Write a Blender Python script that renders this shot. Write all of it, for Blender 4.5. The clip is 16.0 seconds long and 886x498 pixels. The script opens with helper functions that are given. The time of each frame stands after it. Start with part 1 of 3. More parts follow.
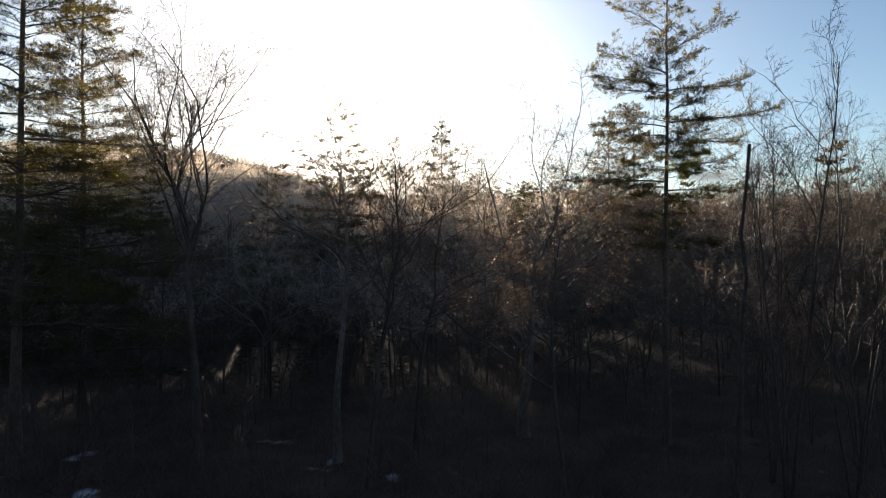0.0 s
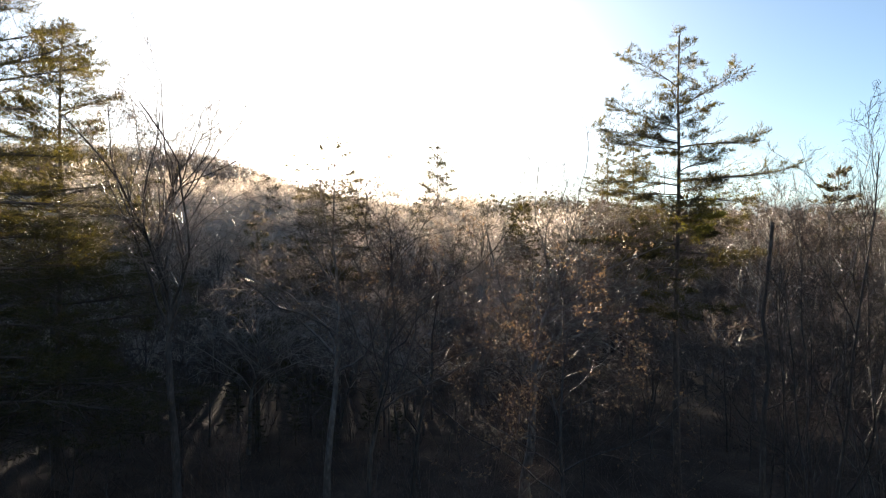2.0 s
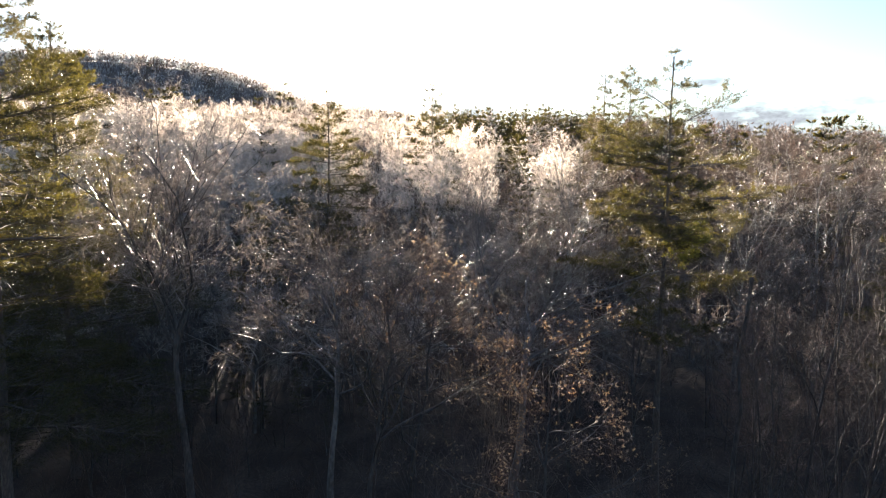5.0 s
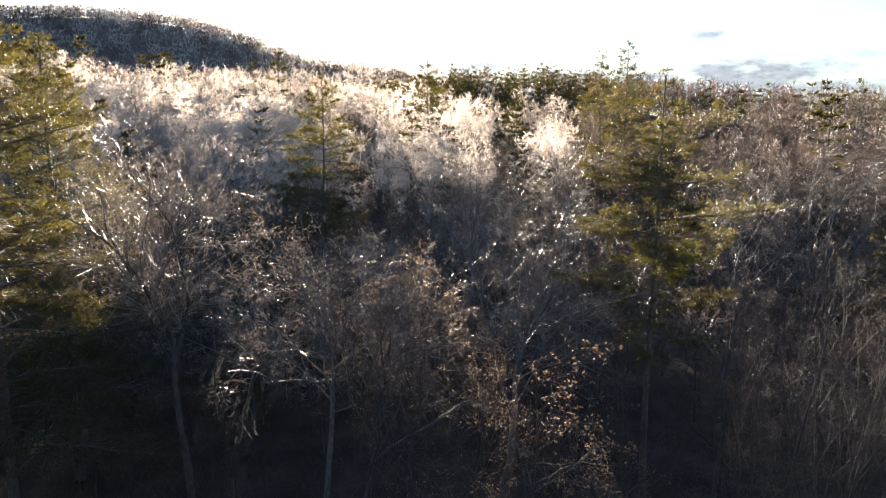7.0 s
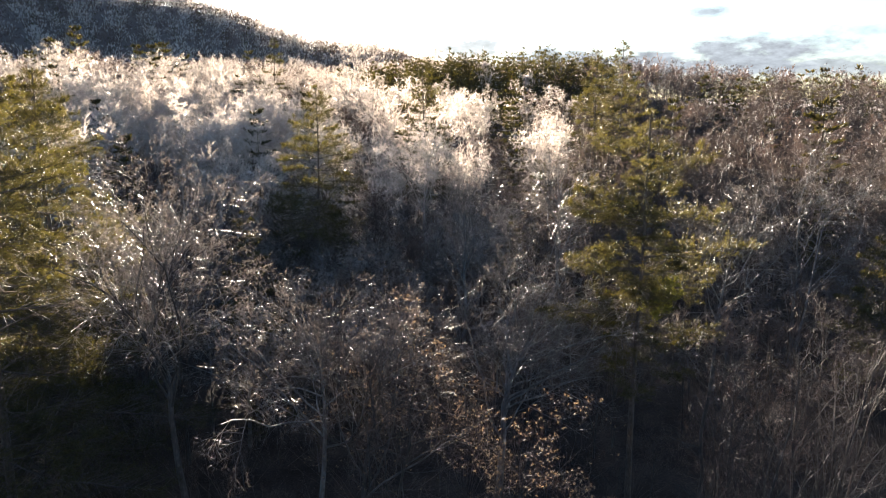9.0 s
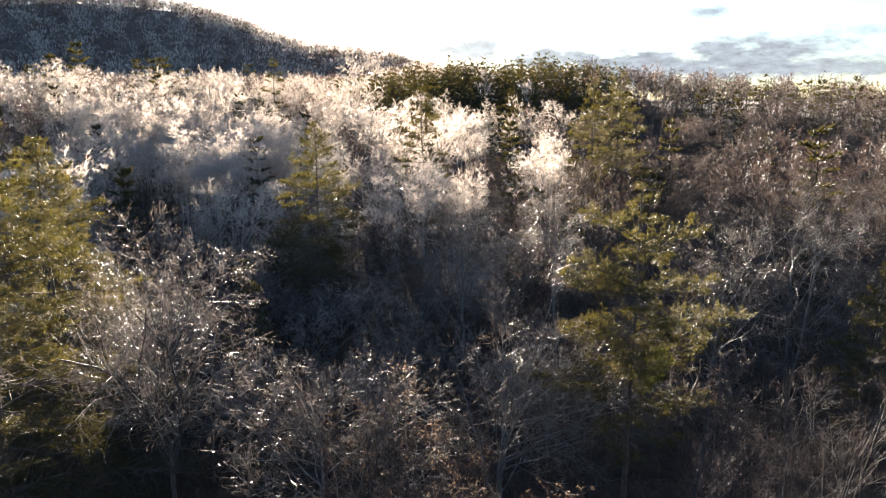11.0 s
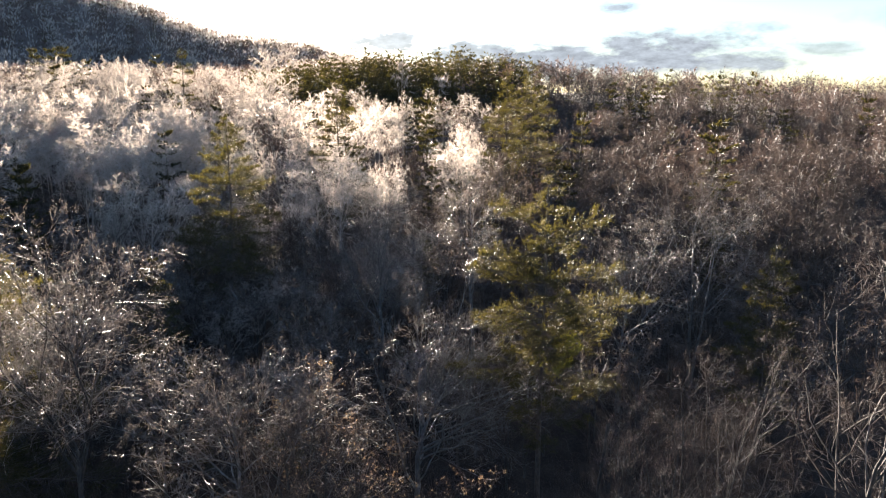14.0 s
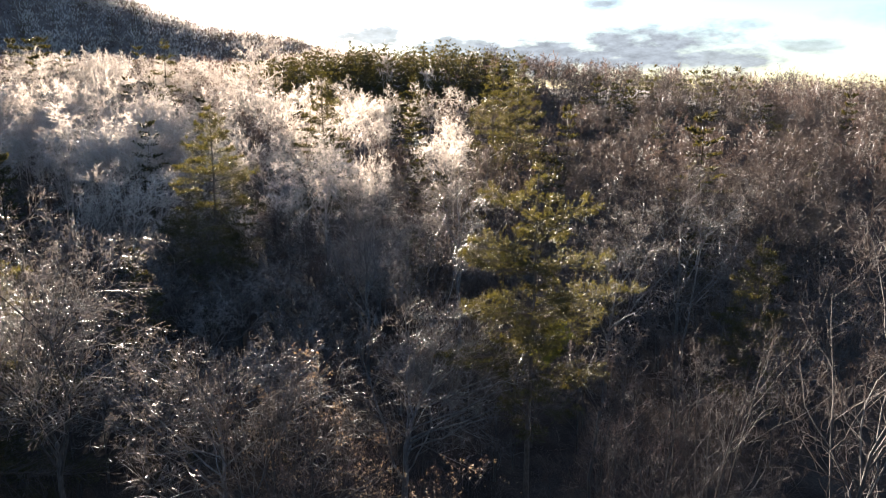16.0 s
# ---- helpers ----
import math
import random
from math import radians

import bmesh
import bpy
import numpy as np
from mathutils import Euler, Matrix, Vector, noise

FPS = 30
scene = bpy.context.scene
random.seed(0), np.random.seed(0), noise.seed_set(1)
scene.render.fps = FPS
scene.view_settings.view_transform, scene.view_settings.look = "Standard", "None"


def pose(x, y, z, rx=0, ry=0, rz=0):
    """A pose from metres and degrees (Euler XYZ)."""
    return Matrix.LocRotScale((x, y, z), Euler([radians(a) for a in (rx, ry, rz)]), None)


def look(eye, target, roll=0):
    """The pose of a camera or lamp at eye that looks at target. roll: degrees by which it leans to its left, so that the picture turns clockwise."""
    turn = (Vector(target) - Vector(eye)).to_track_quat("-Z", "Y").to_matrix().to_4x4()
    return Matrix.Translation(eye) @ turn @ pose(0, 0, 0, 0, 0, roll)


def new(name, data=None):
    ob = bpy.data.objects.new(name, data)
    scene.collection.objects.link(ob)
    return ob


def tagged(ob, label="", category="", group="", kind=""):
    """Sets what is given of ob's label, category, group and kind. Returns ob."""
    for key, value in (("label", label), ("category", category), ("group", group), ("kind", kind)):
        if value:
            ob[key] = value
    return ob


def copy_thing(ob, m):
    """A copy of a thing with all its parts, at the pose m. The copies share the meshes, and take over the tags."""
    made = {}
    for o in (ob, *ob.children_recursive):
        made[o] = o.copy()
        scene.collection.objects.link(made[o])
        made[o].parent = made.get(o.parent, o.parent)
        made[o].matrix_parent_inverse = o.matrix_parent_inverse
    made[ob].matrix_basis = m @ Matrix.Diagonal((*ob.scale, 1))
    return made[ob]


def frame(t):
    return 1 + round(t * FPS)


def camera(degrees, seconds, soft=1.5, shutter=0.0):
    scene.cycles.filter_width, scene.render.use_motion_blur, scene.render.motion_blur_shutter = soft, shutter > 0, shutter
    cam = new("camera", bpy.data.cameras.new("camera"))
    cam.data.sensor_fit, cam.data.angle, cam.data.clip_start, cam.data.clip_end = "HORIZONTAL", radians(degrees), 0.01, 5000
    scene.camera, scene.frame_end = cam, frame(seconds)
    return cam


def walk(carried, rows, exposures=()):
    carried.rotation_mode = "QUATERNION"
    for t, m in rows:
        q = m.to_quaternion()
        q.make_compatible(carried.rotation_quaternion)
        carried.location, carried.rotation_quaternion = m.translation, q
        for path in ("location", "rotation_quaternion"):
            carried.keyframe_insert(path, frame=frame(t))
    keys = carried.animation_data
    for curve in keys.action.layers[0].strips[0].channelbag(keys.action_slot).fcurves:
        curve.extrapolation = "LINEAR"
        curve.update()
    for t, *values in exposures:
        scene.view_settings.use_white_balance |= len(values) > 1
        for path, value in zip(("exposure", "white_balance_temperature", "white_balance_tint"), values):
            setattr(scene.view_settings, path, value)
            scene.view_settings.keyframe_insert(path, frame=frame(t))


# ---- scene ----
cam = camera(63.7, 16.0, soft=1.15)
PATH = [
    (0.0, pose(0.000, 0.148, 9.000, 90.48, 0.07, 0.00)),
    (0.5, pose(-0.024, 1.008, 9.622, 90.47, 0.00, -0.11)),
    (1.0, pose(-0.043, 1.638, 10.261, 90.57, -0.05, -0.27)),
    (1.5, pose(-0.037, 1.965, 11.026, 90.59, -0.02, -0.27)),
    (2.0, pose(-0.156, 2.092, 11.784, 90.72, -0.16, -0.45)),
    (2.5, pose(-0.200, 2.073, 12.527, 90.73, -0.48, -0.56)),
    (3.0, pose(-0.095, 1.938, 13.307, 89.40, -0.41, -0.42)),
    (3.5, pose(-0.052, 1.719, 14.099, 87.82, -0.38, -0.34)),
    (4.0, pose(-0.114, 1.550, 15.147, 85.94, -0.32, -0.52)),
    (6.5, pose(-0.017, 1.313, 19.296, 80.40, -0.03, -0.97)),
    (7.0, pose(0.156, 1.386, 19.910, 79.54, 0.05, -0.98)),
    (7.5, pose(0.332, 1.493, 20.463, 78.61, 0.11, -1.03)),
    (8.0, pose(0.422, 1.478, 21.080, 78.02, 0.10, -1.08)),
    (8.5, pose(0.529, 1.363, 21.881, 77.92, 0.19, -1.08)),
    (9.0, pose(0.637, 1.245, 22.665, 77.91, 0.21, -1.07)),
    (11.5, pose(0.863, 1.309, 26.411, 77.98, 0.40, -1.11)),
    (12.0, pose(0.765, 1.348, 26.484, 77.89, 0.31, -1.20)),
    (12.5, pose(0.751, 1.349, 26.426, 77.74, 0.19, -1.30)),
    (13.0, pose(0.868, 1.256, 26.306, 77.55, 0.09, -3.18)),
    (13.5, pose(1.009, 1.118, 26.212, 77.46, 0.06, -5.75)),
    (14.0, pose(1.191, 0.830, 26.155, 77.37, 0.12, -7.51)),
    (14.5, pose(1.261, 0.855, 26.086, 77.31, 0.12, -8.46)),
    (15.0, pose(1.318, 1.086, 25.960, 77.24, 0.07, -8.69)),
    (15.5, pose(1.260, 1.211, 25.804, 77.18, -0.06, -8.69)),
    (16.0, pose(1.052, 1.257, 25.696, 77.00, -0.17, -8.71)),
]
EXPOSURE = [(0.0, 2.55, 7300, 12), (2.0, 3.05, 7100, 13), (3.5, 3.5, 6800, 14), (7.0, 3.42, 6600, 14), (16.0, 3.25, 6450, 15)]
walk(cam, PATH, EXPOSURE)

# ---- world, sun, exposure ----
SUN_AZ, SUN_EL = -9.6, 7.4          # degrees from +y towards +x, and above the horizon

world = bpy.data.worlds.new("winter_sky")
scene.world = world
world.use_nodes = True
wt = world.node_tree
wt.nodes.clear()


def wnode(kind, **kw):
    n = wt.nodes.new(kind)
    for k, v in kw.items():
        n.inputs[k].default_value = v
    return n


def wmath(op, a, b=None, c=None, clamp=False):
    n = wt.nodes.new("ShaderNodeMath")
    n.operation, n.use_clamp = op, clamp
    for i, v in enumerate((a, b, c)):
        if v is None:
            continue
        if isinstance(v, (int, float)):
            n.inputs[i].default_value = v
        else:
            wt.links.new(v, n.inputs[i])
    return n.outputs[0]


sky = wt.nodes.new("ShaderNodeTexSky")
sky.sky_type = "NISHITA"
sky.sun_disc = False
sky.sun_elevation = radians(SUN_EL)
sky.sun_rotation = radians(SUN_AZ)
sky.air_density, sky.dust_density, sky.ozone_density = 0.9, 0.15, 2.0
coords = wt.nodes.new("ShaderNodeTexCoord")
sep = wt.nodes.new("ShaderNodeSeparateXYZ")
wt.links.new(coords.outputs["Generated"], sep.inputs[0])
az = wmath("MULTIPLY", wmath("ARCTAN2", sep.outputs[0], sep.outputs[1]), 57.2958)
el = wmath("MULTIPLY", wmath("ARCSINE", sep.outputs[2]), 57.2958)
# hazy aureole round the low sun
sdir = Vector((math.sin(radians(SUN_AZ)) * math.cos(radians(SUN_EL)), math.cos(radians(SUN_AZ)) * math.cos(radians(SUN_EL)), math.sin(radians(SUN_EL))))
dot = wt.nodes.new("ShaderNodeVectorMath")
dot.operation = "DOT_PRODUCT"
dot.inputs[1].default_value = sdir
wt.links.new(coords.outputs["Generated"], dot.inputs[0])
cosd = wmath("MAXIMUM", dot.outputs["Value"], 0.0)
halo = wmath("ADD", wmath("ADD", wmath("MULTIPLY", wmath("POWER", cosd, 8.0), 1.4), wmath("MULTIPLY", wmath("POWER", cosd, 26.0), 6.0)), wmath("MULTIPLY", wmath("POWER", cosd, 400.0), 34.0))
halo_col = wt.nodes.new("ShaderNodeVectorMath")
halo_col.operation = "SCALE"
halo_col.inputs[0].default_value = (1.0, 0.95, 0.86)
wt.links.new(halo, halo_col.inputs["Scale"])
glow = wt.nodes.new("ShaderNodeVectorMath")
glow.operation = "ADD"
cool = wt.nodes.new("ShaderNodeVectorMath")
cool.operation = "MULTIPLY"
cool.inputs[1].default_value = (0.48, 0.545, 0.63)
wt.links.new(sky.outputs[0], cool.inputs[0])
wt.links.new(cool.outputs[0], glow.inputs[0])
wt.links.new(halo_col.outputs[0], glow.inputs[1])
# pale haze along the horizon
haze = wt.nodes.new("ShaderNodeVectorMath")
haze.operation = "SCALE"
haze.inputs[0].default_value = (0.86, 1.0, 1.16)
wt.links.new(wmath("MULTIPLY", wmath("POWER", 2.718, wmath("MULTIPLY", wmath("MAXIMUM", el, 0.0), -0.08)), 0.32), haze.inputs["Scale"])
hazy = wt.nodes.new("ShaderNodeVectorMath")
hazy.operation = "ADD"
wt.links.new(glow.outputs[0], hazy.inputs[0])
wt.links.new(haze.outputs[0], hazy.inputs[1])
# clouds: ragged grey banks low over the ridge, small puffs above
cn = wnode("ShaderNodeTexNoise", Scale=1.0, Detail=8.0, Roughness=0.62)
comb = wt.nodes.new("ShaderNodeCombineXYZ")
wt.links.new(wmath("MULTIPLY", az, 0.4), comb.inputs[0])
wt.links.new(wmath("MULTIPLY", el, 0.95), comb.inputs[1])
wt.links.new(comb.outputs[0], cn.inputs["Vector"])
ragged = wmath("MULTIPLY", wmath("SUBTRACT", cn.outputs["Fac"], 0.5), 1.7)


def cloud(a0, e0, wa, we, amount):
    da = wmath("DIVIDE", wmath("SUBTRACT", az, a0), wa)
    de = wmath("DIVIDE", wmath("SUBTRACT", el, e0), we)
    d = wmath("SQRT", wmath("ADD", wmath("MULTIPLY", da, da), wmath("MULTIPLY", de, de)))
    m = wmath("ADD", wmath("SUBTRACT", 1.0, d), ragged)
    return wmath("MULTIPLY", wmath("MULTIPLY", m, 1.5, clamp=True), amount)


banks = [(20.6, 5.9, 1.9, 0.65, 0.9), (24.0, 2.6, 11.0, 2.3, 1.0), (16.0, 2.0, 16.0, 2.4, 1.0), (28.5, 2.0, 7.5, 1.5, 0.95), (3.4, 3.6, 8.0, 1.4, 0.92), (10.0, 2.7, 9.0, 1.6, 0.95), (31.0, 4.2, 2.0, 0.6, 0.7),
         (34.8, 2.6, 3.2, 0.8, 0.75), (40.0, 4.6, 4.5, 0.9, 0.3), (56.0, 4.0, 12.0, 1.5, 0.7), (-60.0, 4.0, 20.0, 1.5, 0.6)]
total = None
for row in banks:
    m = cloud(*row)
    total = m if total is None else wmath("MAXIMUM", total, m)
cloud_mix = wt.nodes.new("ShaderNodeMix")
cloud_mix.data_type = "RGBA"
puff = wnode("ShaderNodeTexNoise", Scale=2.3, Detail=6.0, Roughness=0.6)
wt.links.new(comb.outputs[0], puff.inputs["Vector"])
shade = wt.nodes.new("ShaderNodeVectorMath")
shade.operation = "SCALE"
shade.inputs[0].default_value = (1.0, 1.14, 1.25)
wt.links.new(wmath("ADD", wmath("MULTIPLY", puff.outputs["Fac"], 1.6), 0.3), shade.inputs["Scale"])
wt.links.new(shade.outputs[0], cloud_mix.inputs["B"])
wt.links.new(total, cloud_mix.inputs["Factor"])
wt.links.new(hazy.outputs[0], cloud_mix.inputs["A"])
bg = wnode("ShaderNodeBackground", Strength=0.05)
wt.links.new(cloud_mix.outputs["Result"], bg.inputs["Color"])
wt.links.new(bg.outputs[0], wt.nodes.new("ShaderNodeOutputWorld").inputs[0])

sun_data = bpy.data.lights.new("sun", "SUN")
sun_data.energy, sun_data.angle, sun_data.color = 5.0, radians(0.6), (1.0, 0.89, 0.74)
sun = new("sun", sun_data)
sun.matrix_world = look(sdir * 300, (0, 0, 0))

# ---- materials ----


def material(name, colours, scale=(3.0, 18.0), rough=0.7, bump=0.3, translucent=None, spec=0.5, stretch=(1, 1, 1), per_object=0.0, coat=0.0, coat_rough=0.35):
    """Two scales of noise mix three colours; bump from the finer one."""
    m = bpy.data.materials.new(name)
    m.use_nodes = True
    nt = m.node_tree
    b = nt.nodes["Principled BSDF"]
    b.inputs["Roughness"].default_value = rough
    b.inputs["Specular IOR Level"].default_value = spec
    b.inputs["Coat Weight"].default_value, b.inputs["Coat Roughness"].default_value = coat, coat_rough
    co = nt.nodes.new("ShaderNodeTexCoord")
    mp = nt.nodes.new("ShaderNodeMapping")
    mp.inputs["Scale"].default_value = stretch
    nt.links.new(co.outputs["Object"], mp.inputs[0])
    big, fine = nt.nodes.new("ShaderNodeTexNoise"), nt.nodes.new("ShaderNodeTexNoise")
    for n, s in ((big, scale[0]), (fine, scale[1])):
        n.inputs["Scale"].default_value, n.inputs["Detail"].default_value = s, 4
        nt.links.new(mp.outputs[0], n.inputs["Vector"])
    add = nt.nodes.new("ShaderNodeMath")
    add.operation = "MULTIPLY_ADD"
    add.inputs[1].default_value = 0.55
    nt.links.new(fine.outputs["Fac"], add.inputs[0])
    half = nt.nodes.new("ShaderNodeMath")
    half.operation = "MULTIPLY"
    half.inputs[1].default_value = 0.45
    nt.links.new(big.outputs["Fac"], half.inputs[0])
    nt.links.new(half.outputs[0], add.inputs[2])
    ramp = nt.nodes.new("ShaderNodeValToRGB")
    els = ramp.color_ramp.elements
    els[0].position, els[0].color = 0.33, (*colours[0], 1)
    els[1].position, els[1].color = 0.67, (*colours[2], 1)
    els.new(0.5).color = (*colours[1], 1)
    nt.links.new(add.outputs[0], ramp.inputs[0])
    col = ramp.outputs[0]
    if per_object:
        info, hsv = nt.nodes.new("ShaderNodeObjectInfo"), nt.nodes.new("ShaderNodeHueSaturation")
        mr = nt.nodes.new("ShaderNodeMapRange")
        mr.inputs[3].default_value, mr.inputs[4].default_value = 1 - per_object, 1 + per_object
        nt.links.new(info.outputs["Random"], mr.inputs[0])
        nt.links.new(mr.outputs[0], hsv.inputs["Value"])
        nt.links.new(col, hsv.inputs["Color"])
        col = hsv.outputs[0]
    nt.links.new(col, b.inputs["Base Color"])
    if bump:
        bp = nt.nodes.new("ShaderNodeBump")
        bp.inputs["Strength"].default_value, bp.inputs["Distance"].default_value = bump, 0.02
        nt.links.new(fine.outputs["Fac"], bp.inputs["Height"])
        nt.links.new(bp.outputs[0], b.inputs["Normal"])
    if translucent:
        tr, mix = nt.nodes.new("ShaderNodeBsdfTranslucent"), nt.nodes.new("ShaderNodeMixShader")
        tint = nt.nodes.new("ShaderNodeMix")
        tint.data_type, tint.blend_type = "RGBA", "MULTIPLY"
        tint.inputs["Factor"].default_value = 1
        tint.inputs["B"].default_value = (*translucent[1], 1)
        nt.links.new(col, tint.inputs["A"])
        nt.links.new(tint.outputs["Result"], tr.inputs[0])
        mix.inputs[0].default_value = translucent[0]
        nt.links.new(b.outputs[0], mix.inputs[1])
        nt.links.new(tr.outputs[0], mix.inputs[2])
        nt.links.new(mix.outputs[0], nt.nodes["Material Output"].inputs[0])
    return m


BARK = material("grey_brown_bark", [(0.03, 0.025, 0.022), (0.065, 0.055, 0.048), (0.13, 0.115, 0.1)], (2, 14), 0.7, 0.5, spec=0.4, stretch=(1, 1, 0.25), per_object=0.25)
PALE = material("pale_bark", [(0.06, 0.052, 0.046), (0.13, 0.118, 0.107), (0.25, 0.235, 0.22)], (1.5, 9), 0.7, 0.3, spec=0.4, stretch=(1, 1, 0.4), per_object=0.15)
PINE_BARK = material("pine_bark", [(0.035, 0.027, 0.022), (0.085, 0.065, 0.052), (0.15, 0.12, 0.1)], (2, 16), 0.8, 1.0, stretch=(1, 1, 0.3))
TWIG = material("twig_bark", [(0.045, 0.038, 0.034), (0.1, 0.086, 0.077), (0.185, 0.165, 0.15)], (0.6, 6), 0.6, 0.0, (0.28, (1.3, 1.15, 1.0)), spec=0.4, per_object=0.25)
RED_TWIG = material("reddish_twig_bark", [(0.05, 0.034, 0.029), (0.11, 0.079, 0.067), (0.19, 0.147, 0.125)], (0.6, 6), 0.55, 0.0, (0.2, (1.3, 1.15, 1.0)), spec=0.3, per_object=0.2)
# lighter copy of the twig bark: backlight and sun glare put into its colour
GLARE_TWIG = material("glare_lit_twigs", [(0.2, 0.178, 0.162), (0.33, 0.3, 0.277), (0.47, 0.44, 0.41)], (0.25, 3), 0.5, 0.0, (0.5, (1.22, 1.13, 1.02)), spec=1.0, per_object=0.3, coat=1.0, coat_rough=0.4)
# darker copy of the twig bark: shade put into its colour
SHADED_TWIG = material("shaded_twig_bark", [(0.028, 0.022, 0.02), (0.06, 0.049, 0.044), (0.115, 0.098, 0.088)], (0.6, 6), 0.7, 0.0, (0.2, (1.3, 1.15, 1.0)), spec=0.25, per_object=0.3)
# glossy twigs with the base colour also raised to imitate sunlit branches
GLOSSY_LIT_TWIG = material("glossy_lit_twigs", [(0.07, 0.06, 0.054), (0.14, 0.124, 0.113), (0.25, 0.23, 0.215)], (0.6, 6), 0.45, 0.0, (0.3, (1.25, 1.14, 1.02)), spec=0.6, per_object=0.2, coat=0.2, coat_rough=0.45)
NEEDLE = material("pine_needles", [(0.021, 0.022, 0.01), (0.047, 0.046, 0.019), (0.088, 0.08, 0.034)], (0.7, 5), 0.6, 0.0, (0.42, (1.58, 1.32, 0.6)), spec=0.35, per_object=0.2, coat=0.1, coat_rough=0.5)
# yellowish needles of the sunlit low boughs, sunlight put into their colour
SUNLIT_YELLOW_NEEDLE = material("sunlit_yellow_needles", [(0.09, 0.085, 0.02), (0.16, 0.15, 0.035), (0.25, 0.22, 0.06)], (0.7, 5), 0.6, 0.0, (0.35, (1.3, 1.25, 0.6)), spec=0.3)
DRY_LEAF = material("dry_brown_leaves", [(0.11, 0.075, 0.05), (0.2, 0.15, 0.105), (0.32, 0.25, 0.18)], (1.5, 9), 0.55, 0.0, (0.45, (1.3, 1.1, 0.8)))


def ground_material():
    m = material("leaf_litter_and_snow", [(0.02, 0.014, 0.011), (0.05, 0.036, 0.027), (0.1, 0.074, 0.055)], (0.35, 9), 0.95, 1.0, spec=0.1)
    nt = m.node_tree
    b = nt.nodes["Principled BSDF"]
    col = b.inputs["Base Color"].links[0].from_socket
    co = nt.nodes.new("ShaderNodeTexCoord")
    n = nt.nodes.new("ShaderNodeTexNoise")
    n.inputs["Scale"].default_value, n.inputs["Detail"].default_value = 0.32, 9
    nt.links.new(co.outputs["Object"], n.inputs["Vector"])
    mr = nt.nodes.new("ShaderNodeMapRange")
    mr.inputs[1].default_value, mr.inputs[2].default_value = 0.63, 0.72
    # the old snow lasts in the open clearing only
    sep_ = nt.nodes.new("ShaderNodeSeparateXYZ")
    nt.links.new(co.outputs["Object"], sep_.inputs[0])
    edge = nt.nodes.new("ShaderNodeMapRange")
    edge.inputs[1].default_value, edge.inputs[2].default_value = 34.0, 46.0
    edge.inputs[3].default_value, edge.inputs[4].default_value = 0.0, 0.2
    nt.links.new(sep_.outputs[1], edge.inputs[0])
    less = nt.nodes.new("ShaderNodeMath")
    less.operation = "SUBTRACT"
    nt.links.new(n.outputs["Fac"], less.inputs[0])
    nt.links.new(edge.outputs[0], less.inputs[1])
    nt.links.new(less.outputs[0], mr.inputs[0])
    # litter colour lightened with distance, imitating haze and glare over the far slopes
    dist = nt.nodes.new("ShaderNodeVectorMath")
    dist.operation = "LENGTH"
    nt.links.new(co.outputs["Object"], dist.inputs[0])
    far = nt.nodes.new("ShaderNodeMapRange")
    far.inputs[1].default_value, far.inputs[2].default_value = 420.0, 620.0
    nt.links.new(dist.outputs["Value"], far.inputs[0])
    hazed = nt.nodes.new("ShaderNodeMix")
    hazed.data_type = "RGBA"
    hazed.inputs["B"].default_value = (0.15, 0.118, 0.1, 1)
    nt.links.new(far.outputs[0], hazed.inputs["Factor"])
    nt.links.new(col, hazed.inputs["A"])
    col = hazed.outputs["Result"]
    mix = nt.nodes.new("ShaderNodeMix")
    mix.data_type = "RGBA"
    mix.inputs["B"].default_value = (0.42, 0.45, 0.5, 1)
    nt.links.new(mr.outputs[0], mix.inputs["Factor"])
    nt.links.new(col, mix.inputs["A"])
    nt.links.new(mix.outputs["Result"], b.inputs["Base Color"])
    return m


GROUND = ground_material()

# ---- mesh building ----


def mesh_of(name, verts, faces, mat, smooth=True):
    """A mesh from an (n, 3) array and an (m, 3 or 4) array of corners."""
    me = bpy.data.meshes.new(name)
    verts, faces = np.asarray(verts, np.float32), np.asarray(faces, np.int32)
    k = faces.shape[1]
    me.vertices.add(len(verts))
    me.vertices.foreach_set("co", verts.ravel())
    me.loops.add(faces.size)
    me.loops.foreach_set("vertex_index", faces.ravel())
    me.polygons.add(len(faces))
    me.polygons.foreach_set("loop_start", np.arange(0, faces.size, k, dtype=np.int32))
    if smooth:
        me.polygons.foreach_set("use_smooth", np.ones(len(faces), bool))
    me.materials.append(mat)
    me.update(calc_edges=True)
    return me


def joined(pieces):
    """Joins (verts, faces) pairs."""
    vs, fs, n = [], [], 0
    for v, f in pieces:
        vs.append(v)
        fs.append(f + n)
        n += len(v)
    return np.concatenate(vs), np.concatenate(fs)


def part(name, geo, mat, parent, label="", smooth=True):
    ob = new(name, mesh_of(name, geo[0], geo[1], mat, smooth))
    ob.parent = parent
    return tagged(ob, label=label)


def unit(v):
    return v / np.maximum(np.linalg.norm(v, axis=-1, keepdims=True), 1e-9)


